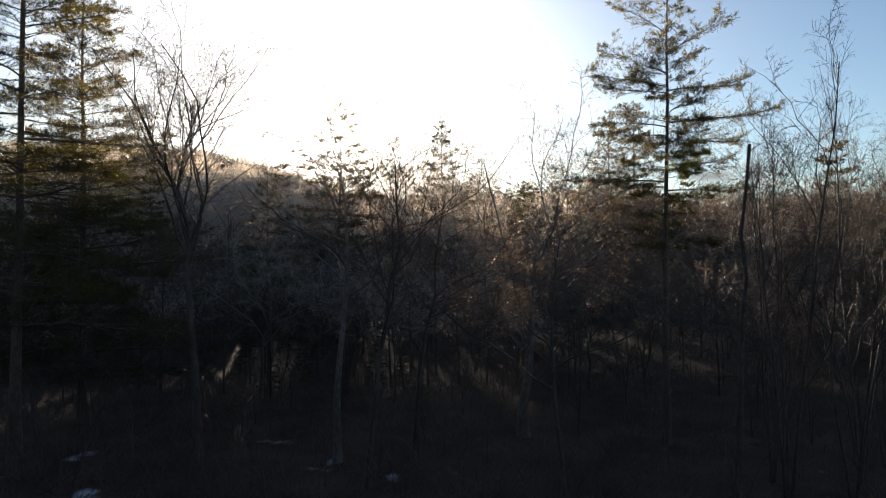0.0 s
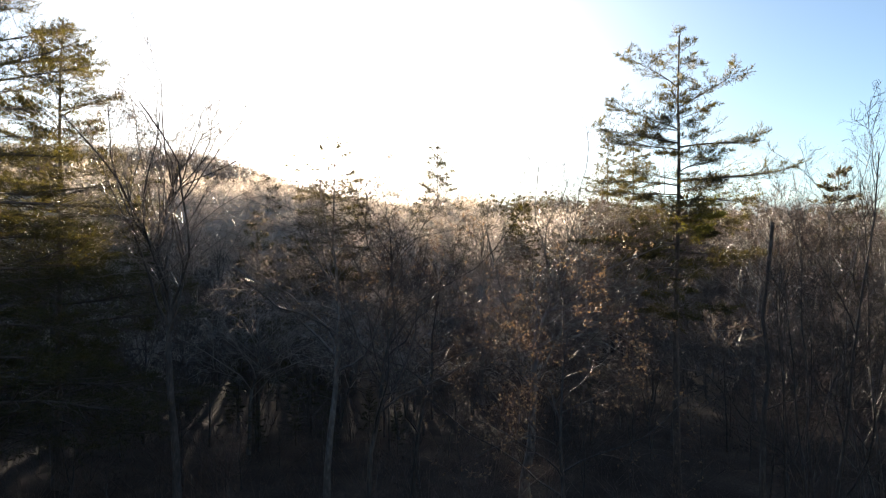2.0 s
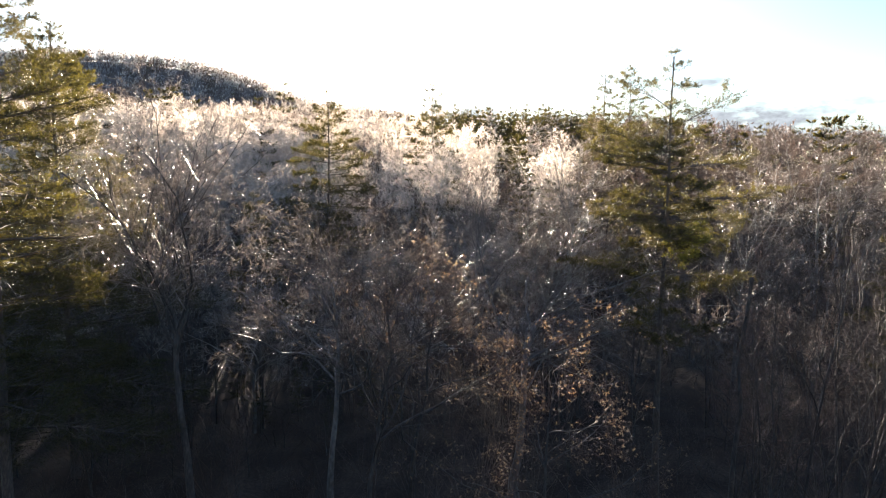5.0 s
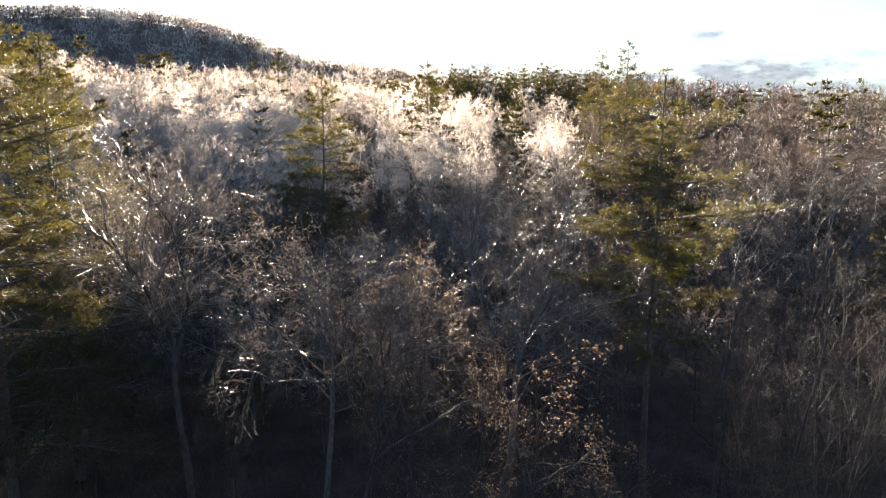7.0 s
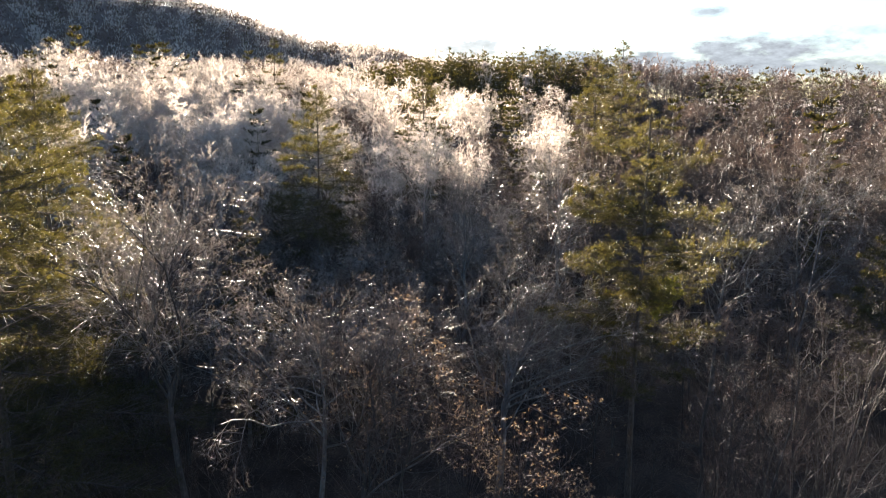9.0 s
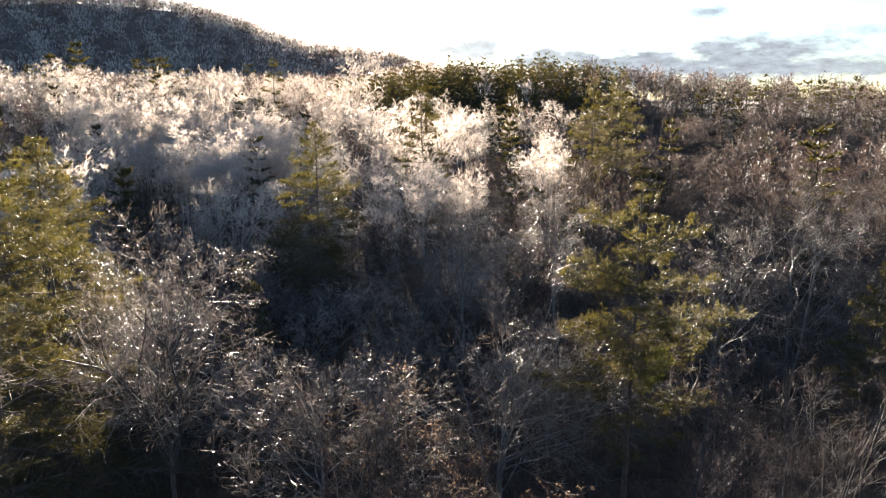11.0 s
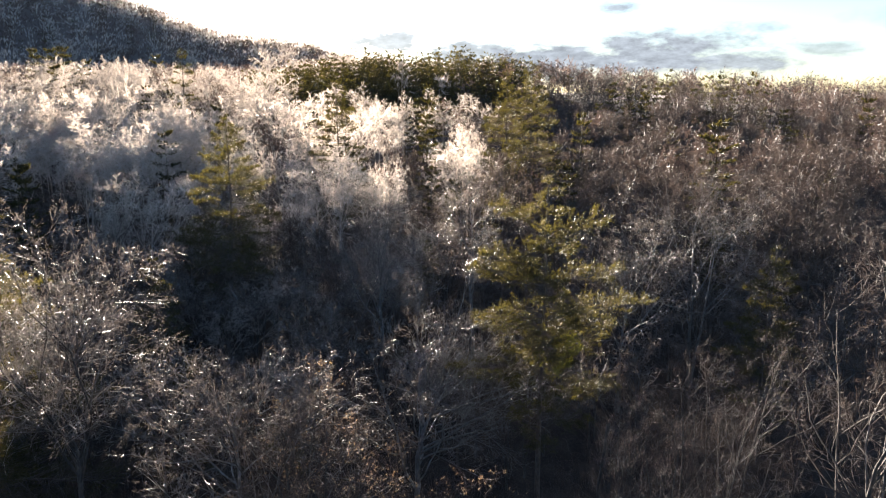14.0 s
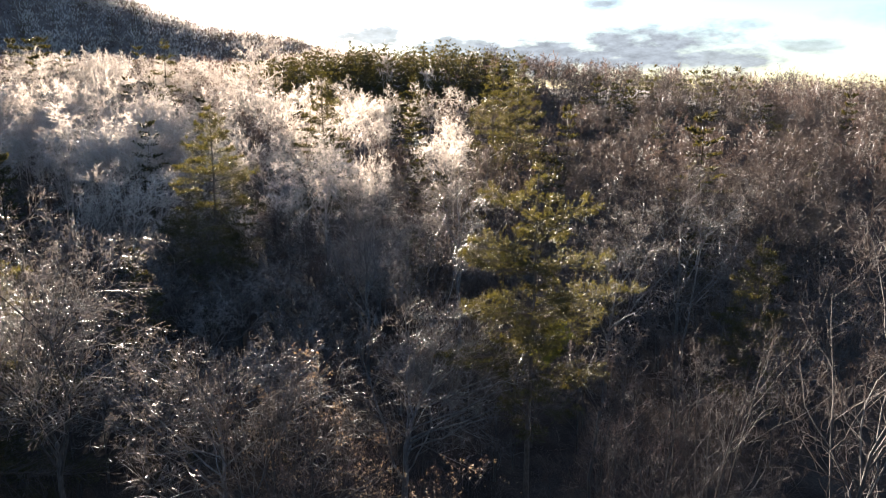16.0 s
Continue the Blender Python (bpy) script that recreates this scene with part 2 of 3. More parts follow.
def tubes(P, R, sides=3):
    """Tapered tubes along the polylines P (n, k, 3) with radii R (n, k)."""
    n, k, _ = P.shape
    tan = unit(P[:, -1] - P[:, 0])
    ref = np.where(np.abs(tan[:, 2:3]) > 0.8, [[1.0, 0.0, 0.0]], [[0.0, 0.0, 1.0]])
    a = unit(np.cross(tan, ref))
    b = np.cross(tan, a)
    ang = np.arange(sides) * 2 * np.pi / sides
    ring = a[:, None] * np.cos(ang)[None, :, None] + b[:, None] * np.sin(ang)[None, :, None]
    V = P[:, :, None, :] + R[:, :, None, None] * ring[:, None]
    i = (np.arange(n) * k * sides)[:, None, None]
    j = (np.arange(k - 1) * sides)[None, :, None]
    s = np.arange(sides)[None, None, :]
    s2 = (s + 1) % sides
    F = np.stack([i + j + s, i + j + s2, i + j + sides + s2, i + j + sides + s], -1)
    return V.reshape(-1, 3), F.reshape(-1, 4)


def sprout(rng, P, R, L, n, t0, t1, angle, ratio, up, k, wobble=0.1, thick=0.55, rmin=0.004, flat=1.0, slim=0.013, even=0.6):
    """n side branches on each polyline of P, between t0 and t1 along it."""
    N, K, _ = P.shape
    t = (np.arange(n)[None] + rng.random((N, n))) / n
    tt = (t0 + (t1 - t0) * t) * (K - 1)
    i = np.minimum(tt.astype(int), K - 2)
    f = (tt - i)[..., None]
    rows = np.arange(N)[:, None]
    base = P[rows, i] * (1 - f) + P[rows, i + 1] * f
    tan = unit(P[rows, i + 1] - P[rows, i])
    rad = R[rows, i] * (1 - f[..., 0]) + R[rows, i + 1] * f[..., 0]
    perp = rng.normal(size=tan.shape)
    perp -= (perp * tan).sum(-1, keepdims=True) * tan
    perp[..., 2] *= flat
    perp = unit(perp)
    a = np.radians(angle) * (0.75 + 0.5 * rng.random((N, n, 1)))
    d = unit(np.cos(a) * tan + np.sin(a) * perp + np.array([0, 0, up]))
    ln = L[:, None] * ratio * (1.1 - even * t) * (0.65 + 0.6 * rng.random((N, n)))
    base, d, ln, rad = base.reshape(-1, 3), d.reshape(-1, 3), ln.ravel(), rad.ravel()
    Q = np.empty((N * n, k, 3))
    Q[:, 0] = base
    for s in range(1, k):
        Q[:, s] = Q[:, s - 1] + d * (ln / (k - 1))[:, None]
        d = unit(d + rng.normal(size=d.shape) * wobble + np.array([0, 0, up * 0.35]))
    r0 = np.maximum(np.minimum(rad * thick, ln * slim), rmin)
    RR = r0[:, None] * np.linspace(1, 0.35, k)[None]
    return Q, RR, ln


def stem(rng, height, r0, lean=(0, 0), wobble=0.25, k=9):
    z = np.linspace(0, 1, k)
    P = np.zeros((1, k, 3))
    P[0, :, 2] = z * height
    drift = np.cumsum(rng.normal(size=(k, 2)) * wobble, axis=0)
    drift -= drift[0]
    P[0, :, :2] = drift * (z[:, None] ** 0.7) + np.outer(z, lean)
    P[0, 0, 2] = -0.4
    return P, (r0 * (1 - 0.82 * z) * (1 + 0.5 * np.exp(-z * 22)))[None], np.array([float(height)])


def bare_tree(seed, height, r0=0.16, limbs=12, start=0.35, ang=42, spread=0.38, detail=2, stems=1, lean=(0, 0), bark=None, twig=None, leaves=0, up=0.16, wobble=0.25,
              label="leafless grey-brown winter tree standing in the wood", width=0.0095, splay=0.13, even=0.6, counts=(7, 6, 6, 1), leader=0.93):
    """A leafless tree: trunk, limbs, crown of branches and twigs. detail 2: limbs are parts of their own; 1: limbs belong to the crown."""
    rng = np.random.default_rng(seed)
    bark, twig = bark or BARK, twig or TWIG
    root = tagged(new("bare_tree"), label=label, category="tree", group="leafless trees of the wood")
    trunks, arms, twigs, leafy = [], [], [], []
    for s in range(stems):
        a = s * 2.4 + seed
        off = np.array([math.cos(a), math.sin(a)]) * height * (splay if stems > 1 else 0.0)
        h = height * (1 - 0.1 * s)
        P, R, L = stem(rng, h * leader, r0 * (1 if s == 0 else 0.75), (lean[0] + off[0], lean[1] + off[1]), wobble)
        trunks.append(tubes(P, R, 7))
        n1 = max(4, limbs // stems)
        Q, RQ, LQ = sprout(rng, P, R, L, n1, start, 0.98, ang, spread, up, 8 if detail > 1 else 5, 0.17, 0.6, 0.012, even=even, slim=0.0095)
        if detail > 1:
            arms += [tubes(Q[i:i + 1], RQ[i:i + 1], 5) for i in range(n1)]
        else:
            twigs.append(tubes(Q, RQ, 3))
        B, RB, LB = sprout(rng, Q, RQ, LQ, counts[0], 0.16, 1.0, 54, 0.46, up * 0.35, 5 if detail > 1 else 3, 0.15, 0.6, width * 0.9, slim=0.011)
        C, RC, LC = sprout(rng, B, RB, LB, counts[1], 0.16, 1.0, 50, 0.52, up * 0.25, 3, 0.13, 0.6, width * 0.7, slim=0.009)
        D, RD, LD = sprout(rng, C, RC, LC, counts[2], 0.14, 1.0, 44, 0.6, up * 0.2, 3 if detail > 1 else 2, 0.14, 0.7, width * 0.4)
        twigs += [tubes(B, RB, 3), tubes(C, RC, 3)] + [shoots(rng, D[:, j:j + 2], width) for j in range(D.shape[1] - 1)]
        if counts[3]:
            E, RE, LE = sprout(rng, D, RD, LD, counts[3], 0.2, 1.0, 34, 0.65, 0.06, 2, 0.2, 0.7, width * 0.4)
            twigs.append(shoots(rng, E, width * 0.8))
        # the leader's own tip
        T, RT, LT = sprout(rng, P, R, L, 7, 0.85, 1.0, 28, 0.12, 0.3, 4, 0.1, 0.6, width * 0.6)
        U, RU, LU = sprout(rng, T, RT, LT, 7, 0.1, 1.0, 35, 0.5, 0.15, 2, 0.1, 0.6, width * 0.4)
        twigs += [tubes(T, RT, 3), shoots(rng, U, width)]
        if leaves:
            leafy.append(D[rng.random(len(D)) < leaves][:, -1])
    crown = joined(twigs)
    fit_ = height / float(np.quantile(crown[0][:, 2], 0.985))

    def fitted(geo):
        return np.where(geo[0][:, 2:3] > 0, geo[0] * np.array([fit_ ** 0.8, fit_ ** 0.8, fit_]), geo[0]), geo[1]

    for g in trunks:
        part("trunk", fitted(g), bark, root)
    for g in arms:
        part("limb", fitted(g), bark, root)
    part("crown", fitted(crown), twig, root)
    if leafy:
        tip = np.concatenate(leafy)
        part("foliage", fitted(blades(rng, tip, np.tile([0, 0, -0.5], (len(tip), 1)), 6, 0.075, 0.032)), DRY_LEAF, root, "withered brown leaves", False)
    return root


def shoots(rng, P, width):
    """Fine twigs, pointed at both ends, along two-point lines."""
    a, b = P[:, 0], P[:, -1]
    d = b - a
    side = unit(np.cross(d, rng.normal(size=d.shape))) * width * 0.5
    m = a + d * 0.35
    V = np.stack([a, m + side, b, m - side], 1).reshape(-1, 3)
    return V, np.arange(len(V)).reshape(-1, 4)


def blades(rng, p, axis, n, length, width, spread=0.9):
    """n thin pointed leaves or needle bundles at each point."""
    p = np.repeat(p, n, 0)
    d = unit(np.repeat(axis, n, 0) + rng.normal(size=p.shape) * spread)
    ln = length * (0.6 + 0.7 * rng.random((len(p), 1)))
    side = unit(np.cross(d, rng.normal(size=d.shape))) * width * 0.5
    mid = p + d * ln * 0.45
    V = np.stack([p, mid + side, p + d * ln, mid - side], 1).reshape(-1, 3)
    return V, np.arange(len(p) * 4).reshape(-1, 4)


def along(rng, P, n, length, width, spread=0.5, t0=0.15, up=0.25):
    """n needle bundles spaced along each polyline of P, pointing forwards and outwards."""
    N, K, _ = P.shape
    tt = (t0 + (1 - t0) * (np.arange(n)[None] + rng.random((N, n))) / n) * (K - 1)
    i = np.minimum(tt.astype(int), K - 2)
    f = (tt - i)[..., None]
    rows = np.arange(N)[:, None]
    a, b = P[rows, i], P[rows, i + 1]
    p, d = (a + (b - a) * f).reshape(-1, 3), unit(b - a).reshape(-1, 3)
    return blades(rng, p, d * 0.8 + np.array([0, 0, up]), 1, length, width, spread)


def pine_tree(seed, height, r0=0.2, boughs=52, start=0.3, reach=4.2, detail=2, lean=(0, 0), loose=0.35, label="dark green white pine with flat layered boughs", power=0.75, extra=(), yellow=()):
    """A pine: trunk, flat boughs (each a part with its needles under it). extra: long boughs as (height, azimuth, length)."""
    rng = np.random.default_rng(seed)
    root = tagged(new("pine_tree"), label=label, category="tree", group="pines of the wood")
    P, R, L = stem(rng, height, r0, lean, 0.08)
    part("trunk", tubes(P, R, 8), PINE_BARK, root)
    rows = []
    for i in range(boughs):
        u = (i + 0.5) / boughs
        u = min(0.99, (math.floor(u * boughs / 3) * 3 + rng.uniform(0, 2.2)) / boughs)   # loose whorls
        ln = reach * ((1 - u) ** power) * rng.uniform(1 - loose, 1 + loose * 0.7) + 0.32
        if u < 0.25:
            ln *= rng.uniform(0.45, 1.0)
        rows.append((start + (1 - start) * u, u, i * 2.39996 + rng.uniform(-0.4, 0.4), ln))
    for z, a, ln in extra:
        rows.append((z / height, max(0.0, (z / height - start) / (1 - start)), radians(a), ln))
    for z, a, ln in yellow:
        rows.append((z / height, -1.0, radians(a), ln))
    for t, u, a, ln in rows:
        tint = SUNLIT_YELLOW_NEEDLE if u < 0 else NEEDLE
        u = max(u, 0.0)
        tt = t * 8
        j = min(int(tt), 7)
        base = P[0, j] + (P[0, j + 1] - P[0, j]) * (tt - j)
        d = np.array([math.cos(a), math.sin(a), 0.04 + rng.normal() * 0.05 + 1.0 * u ** 3])
        k = 7
        Q = np.empty((1, k, 3))
        Q[0, 0] = base
        for s in range(1, k):
            Q[0, s] = Q[0, s - 1] + unit(d) * ln / (k - 1)
            d = d + rng.normal(size=3) * 0.05 + np.array([0, 0, -0.035 if s < 4 else 0.07])
        RQ = (max(0.012, ln * 0.011) * np.linspace(1, 0.3, k))[None]
        near = detail > 1
        n1, n2 = int(3 + 5.0 * ln), (6 if near else 4)
        S, RS, LS = sprout(rng, Q, RQ, np.array([ln + 0.5]), n1, 0.16, 1.0, 52, 0.42, 0.03, 3, 0.08, 0.6, 0.006, flat=0.12, even=0.75)
        C, RC, LC = sprout(rng, S, RS, LS, n2, 0.2, 1.0, 42, 0.48, 0.06, 2, 0.08, 0.6, 0.004, flat=0.2)
        length, width = (0.19, 0.019) if near else (0.26, 0.036)
        green = joined([along(rng, C, max(2, int((13 if near else 8) * min(1.0, ln / 1.8))), length, width), along(rng, S, max(3, int((14 if near else 9) * min(1.0, ln / 1.6))), length, width, t0=0.25), along(rng, Q, int(6 + 8 * ln), length, width, t0=0.35)])
        bough = part("bough", joined([tubes(Q, RQ, 4), tubes(S, RS, 3)]), PINE_BARK, root)
        part("needles", green, tint, bough, "yellowish needles, brightened for sunlight" if tint is SUNLIT_YELLOW_NEEDLE else "", False)
    return root


def tree_at(x, y, tree, turn=0.0, scale=1.0):
    tree.matrix_basis = Matrix.Translation((x, y, height_at(x, y))) @ Matrix.Rotation(turn, 4, "Z") @ Matrix.Scale(scale, 4)
    return tree


# ---- the ground: one sheet from the clearing to the horizon ----
RIDGE = ([-180, -90, -40, -15, -6, 0, 2, 5, 9.2, 11.6, 13.8, 16.4, 18, 22, 26.4, 30.4, 36, 40, 60, 180], [4, 6, 20, 14, 20, 27, 29, 28, 30, 28, 25, 22, 19.5, 17.4, 15, 13.5, 12.8, 7, 6, 4])
HILL = ([-180, -90, -60, -40, -30, -26, -23, -19, -17, -15, -13.5, -11, -9, -6.7, -5, -3.5, -2.4, -1.5, 2, 10, 20, 40, 90, 180],
        [20, 60, 110, 130, 140, 146, 148, 142, 137, 128, 118, 100, 90, 82, 82, 75, 74, 65, 52, 25, 10, 8, 15, 20])


def heights(x, y):
    r, a = np.hypot(x, y), np.degrees(np.arctan2(x, y))
    left = np.clip(-a / 25, 0, 1) * (np.abs(a) < 100)
    near = np.interp(r, [0, 60, 100, 160, 220], [0, 0, 4, 7, 9]) * (1 + 0.5 * left)
    near = near - 4.0 * np.interp(a, [-180, 10, 22, 60, 100], [0, 0, 1, 1, 0]) * np.interp(r, [110, 150, 190, 240], [0, 1, 1, 0])
    near = near + 4.0 * np.interp(a, [-100, -60, -12, -5], [0, 1, 1, 0]) * np.interp(r, [110, 170, 230, 300], [0, 1, 1, 0])
    ridge, hill = np.interp(a, *RIDGE), np.interp(a, *HILL)
    s = np.clip((r - 220) / 180, 0, 1)
    h = near + (ridge - near) * s * s * (3 - 2 * s)
    s = np.clip((r - 430) / 670, 0, 1)
    h = h + (hill - h) * s * s * (3 - 2 * s)
    s = np.clip((r - 1150) / 2600, 0, 1)
    h = h * (1 - 0.75 * s)
    return h + 0.25 * np.sin(x * 0.21 + 1.3) * np.cos(y * 0.17) + 0.12 * np.sin(x * 0.9 + y * 0.7)


def height_at(x, y):
    return float(heights(np.array([x]), np.array([y]))[0])


def ground():
    rr = np.concatenate([[0.01], np.geomspace(3, 4700, 110)])
    aa = np.radians(np.concatenate([np.linspace(-45, 45, 121), np.linspace(45, 315, 61)[1:-1]]))
    A, Rr = np.meshgrid(aa, rr)
    X, Y = Rr * np.sin(A), Rr * np.cos(A)
    Z = heights(X.ravel(), Y.ravel())
    n = len(aa)
    i, j = np.meshgrid(np.arange(len(rr) - 1), np.arange(n), indexing="ij")
    j2 = (j + 1) % n
    F = np.stack([i * n + j, (i + 1) * n + j, (i + 1) * n + j2, i * n + j2], -1).reshape(-1, 4)[:, ::-1]
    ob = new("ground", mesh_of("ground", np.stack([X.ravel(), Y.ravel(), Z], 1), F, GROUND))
    return tagged(ob, "brown leaf litter with patches of old snow under the trees", "ground", kind="structure")


ground()

# ---- trees told apart by their places ----
taken = []


def keep(x, y, tree, turn=0.0, scale=1.0):
    taken.append((x, y))
    return tree_at(x, y, tree, turn, scale)


LONG = [(16.9, 175, 3.6), (17.5, 195, 3.3), (16.6, 150, 3.2), (19.4, 185, 2.8), (18.5, -5, 3.1), (16.7, 5, 4.0), (15.2, 0, 4.9), (14.3, 10, 3.7), (15.0, 185, 3.3), (14.6, 165, 3.0), (13.2, 20, 3.4),
        (12.4, 170, 4.2), (12.0, -20, 3.6), (17.2, 250, 2.6), (15.6, 280, 3.0), (13.6, 260, 3.2), (11.5, 300, 2.8)]
keep(10.6, 34.0, pine_tree(11, 21.7, 0.19, 50, 0.42, 2.3, lean=(-0.4, -0.1), loose=0.5, label="tall dark green pine with ragged flat boughs", power=0.6, extra=LONG, yellow=[(13.3, -60, 1.9), (13.6, -30, 1.8), (12.9, -80, 1.7), (13.0, -45, 1.5), (14.0, -50, 1.6)]))
keep(-19.6, 38.9, pine_tree(12, 24.0, 0.22, 108, 0.12, 7.4, power=0.8, label="tall dense green pine with long drooping boughs"))
keep(-17.9, 30.0, pine_tree(13, 27.5, 0.24, 74, 0.22, 5.8, label="tall green pine with long level boughs"))
keep(-10.0, 69.0, pine_tree(14, 22.3, 0.18, 50, 0.32, 6.0, 1, power=0.85, loose=0.45, label="slender green pine standing above leafless trees"))
bt = dict(label="leafless tree with many spreading limbs")
keep(-11.0, 32.4, bare_tree(21, 20.6, 0.22, 22, 0.5, 30, 0.46, width=0.017, twig=GLOSSY_LIT_TWIG, counts=(8, 6, 5, 1), even=0.3, up=0.14, leader=0.82, wobble=0.3, **bt), 0.2)
keep(3.9, 34.6, bare_tree(22, 17.2, 0.26, 20, 0.46, 50, 0.6, up=0.1, leader=0.68, width=0.019, bark=PALE, twig=GLOSSY_LIT_TWIG, counts=(7, 6, 5, 1), even=0.2, wobble=0.4, label="leafless tree with pale crooked spreading limbs"), 0.5)
keep(-4.6, 31.4, bare_tree(23, 16.2, 0.17, 15, 0.55, 58, 0.5, up=0.04, leader=0.72, bark=PALE, twig=GLOSSY_LIT_TWIG, width=0.015, counts=(7, 6, 5, 1), even=0.3, **bt))
keep(10.8, 22.5, bare_tree(24, 15.8, 0.08, 21, 0.3, 30, 0.36, stems=3, wobble=0.08, splay=0.1, counts=(7, 6, 5, 0), twig=SHADED_TWIG))
keep(14.0, 24.5, bare_tree(25, 15.4, 0.08, 21, 0.3, 32, 0.36, stems=3, wobble=0.08, splay=0.12, counts=(7, 6, 5, 0), twig=SHADED_TWIG))
keep(-2.9, 28.0, bare_tree(26, 15.4, 0.12, 15, 0.42, 44, 0.46, leader=0.72, width=0.012, even=0.3))
keep(15.6, 18.6, bare_tree(27, 23.5, 0.12, 15, 0.45, 38, 0.33, twig=SHADED_TWIG, even=0.4, wobble=0.35, leader=0.8, counts=(8, 6, 5, 1), label="tall leafless tree with white upper limbs"), 1.0)
keep(22.5, 53.1, bare_tree(28, 17.5, 0.18, 14, 0.4, 42, 0.5, bark=PALE, twig=GLOSSY_LIT_TWIG, even=0.3, width=0.016, **bt))
keep(30.6, 56.9, bare_tree(29, 19.4, 0.2, 14, 0.4, 40, 0.5, stems=2, bark=PALE, twig=GLOSSY_LIT_TWIG, even=0.3, width=0.016, **bt))
keep(4.0, 23.5, bare_tree(30, 12.2, 0.12, 12, 0.45, 58, 0.46, leaves=0.4, up=0.0, even=0.3, twig=RED_TWIG, label="small tree with withered brown leaves still hanging"))
keep(-1.2, 31.0, bare_tree(31, 13.2, 0.12, 12, 0.4, 54, 0.46, leaves=0.35, up=0.02, even=0.3, twig=RED_TWIG, label="small tree with withered brown leaves still hanging"))
thin = dict(stems=3, wobble=0.08, counts=(6, 5, 4, 0), twig=SHADED_TWIG, label="slender leafless tree with several upright stems")
keep(15.8, 27.2, bare_tree(35, 15.6, 0.075, 24, 0.3, 30, 0.36, splay=0.13, **thin))
keep(18.2, 29.6, bare_tree(36, 15.8, 0.08, 24, 0.3, 33, 0.38, splay=0.12, **thin), 1.1)
keep(13.0, 28.4, bare_tree(37, 14.0, 0.07, 24, 0.28, 32, 0.38, splay=0.14, **{**thin, "twig": RED_TWIG}), 2.2)
keep(25.7, 95.7, pine_tree(15, 25.5, 0.22, 60, 0.2, 5.4, 1, label="dark green pine on the rise"))
keep(22.3, 96.5, pine_tree(16, 24.6, 0.22, 56, 0.2, 5.0, 1, label="dark green pine on the rise"))
keep(0.3, 97.3, pine_tree(17, 23.5, 0.2, 56, 0.25, 5.0, 1, label="green pine among leafless trees"))
keep(3.5, 60.0, bare_tree(32, 18.2, 0.18, 13, 0.42, 34, 0.5, bark=PALE, twig=GLOSSY_LIT_TWIG, even=0.3, width=0.016, leader=0.7, label="leafless tree with pale forked trunk"), 0.7)
keep(12.3, 63.8, bare_tree(33, 20.0, 0.2, 15, 0.42, 38, 0.52, bark=PALE, twig=GLOSSY_LIT_TWIG, even=0.3, width=0.016, leader=0.7, **bt), 1.9)
keep(-20.8, 72.0, bare_tree(34, 15.5, 0.17, 14, 0.45, 48, 0.6, twig=GLARE_TWIG, even=0.25, width=0.018, leader=0.62, label="leafless tree with a pale rounded crown"), 2.9)
keep(31.0, 47.0, pine_tree(19, 15.0, 0.14, 44, 0.2, 3.4, 1, label="small dark pine below leafless trees"))
keep(-30.0, 146.0, pine_tree(18, 23.5, 0.22, 36, 0.2, 4.5, 1, label="green pine among leafless trees"))


def snag():
    rng = np.random.default_rng(5)
    root = tagged(new("dead_trunk"), "dark broken dead trunk without branches", "tree", "leafless trees of the wood")
    P, R, L = stem(rng, 13.0, 0.15, (0.3, 0), 0.2)
    part("trunk", tubes(P, np.maximum(R, 0.07), 8), BARK, root)
    Q, RQ, LQ = sprout(rng, P, R, L, 7, 0.45, 1.0, 60, 0.14, 0.1, 4, 0.25, 0.5, 0.02)
    for i in range(7):
        part("stub", tubes(Q[i:i + 1], RQ[i:i + 1], 4), BARK, root)
    return root


keep(10.8, 26.4, snag())

# ---- the wood: repeated trees, near and in the middle distance ----
rng = np.random.default_rng(77)
# near trees take darkened twigs in place of deeper shade in the thicket
small = dict(twig=SHADED_TWIG, detail=1, counts=(7, 6, 5, 0), even=0.35, width=0.013)
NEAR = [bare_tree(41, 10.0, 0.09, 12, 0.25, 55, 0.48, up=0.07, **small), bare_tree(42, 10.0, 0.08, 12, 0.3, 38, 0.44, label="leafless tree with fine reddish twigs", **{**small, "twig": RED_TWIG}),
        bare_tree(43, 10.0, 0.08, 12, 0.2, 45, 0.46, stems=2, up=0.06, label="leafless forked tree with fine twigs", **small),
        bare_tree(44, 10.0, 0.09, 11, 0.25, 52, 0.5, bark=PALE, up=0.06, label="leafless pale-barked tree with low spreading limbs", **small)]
# mid-distance crowns take the lightened twigs, imitating backlight
wide = dict(detail=1, counts=(6, 6, 6, 1), width=0.026, even=0.3, leader=0.62, twig=GLARE_TWIG)
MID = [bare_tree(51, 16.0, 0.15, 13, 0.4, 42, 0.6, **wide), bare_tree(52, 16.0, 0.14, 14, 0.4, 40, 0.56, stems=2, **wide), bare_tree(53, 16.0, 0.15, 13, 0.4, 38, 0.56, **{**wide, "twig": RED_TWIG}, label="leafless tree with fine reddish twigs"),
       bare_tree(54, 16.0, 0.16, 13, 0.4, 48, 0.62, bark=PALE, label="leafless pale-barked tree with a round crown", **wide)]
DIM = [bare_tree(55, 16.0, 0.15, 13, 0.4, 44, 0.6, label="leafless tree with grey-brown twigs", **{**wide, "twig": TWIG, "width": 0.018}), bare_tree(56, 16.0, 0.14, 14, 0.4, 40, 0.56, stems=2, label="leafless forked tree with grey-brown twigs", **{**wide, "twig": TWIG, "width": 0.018})]
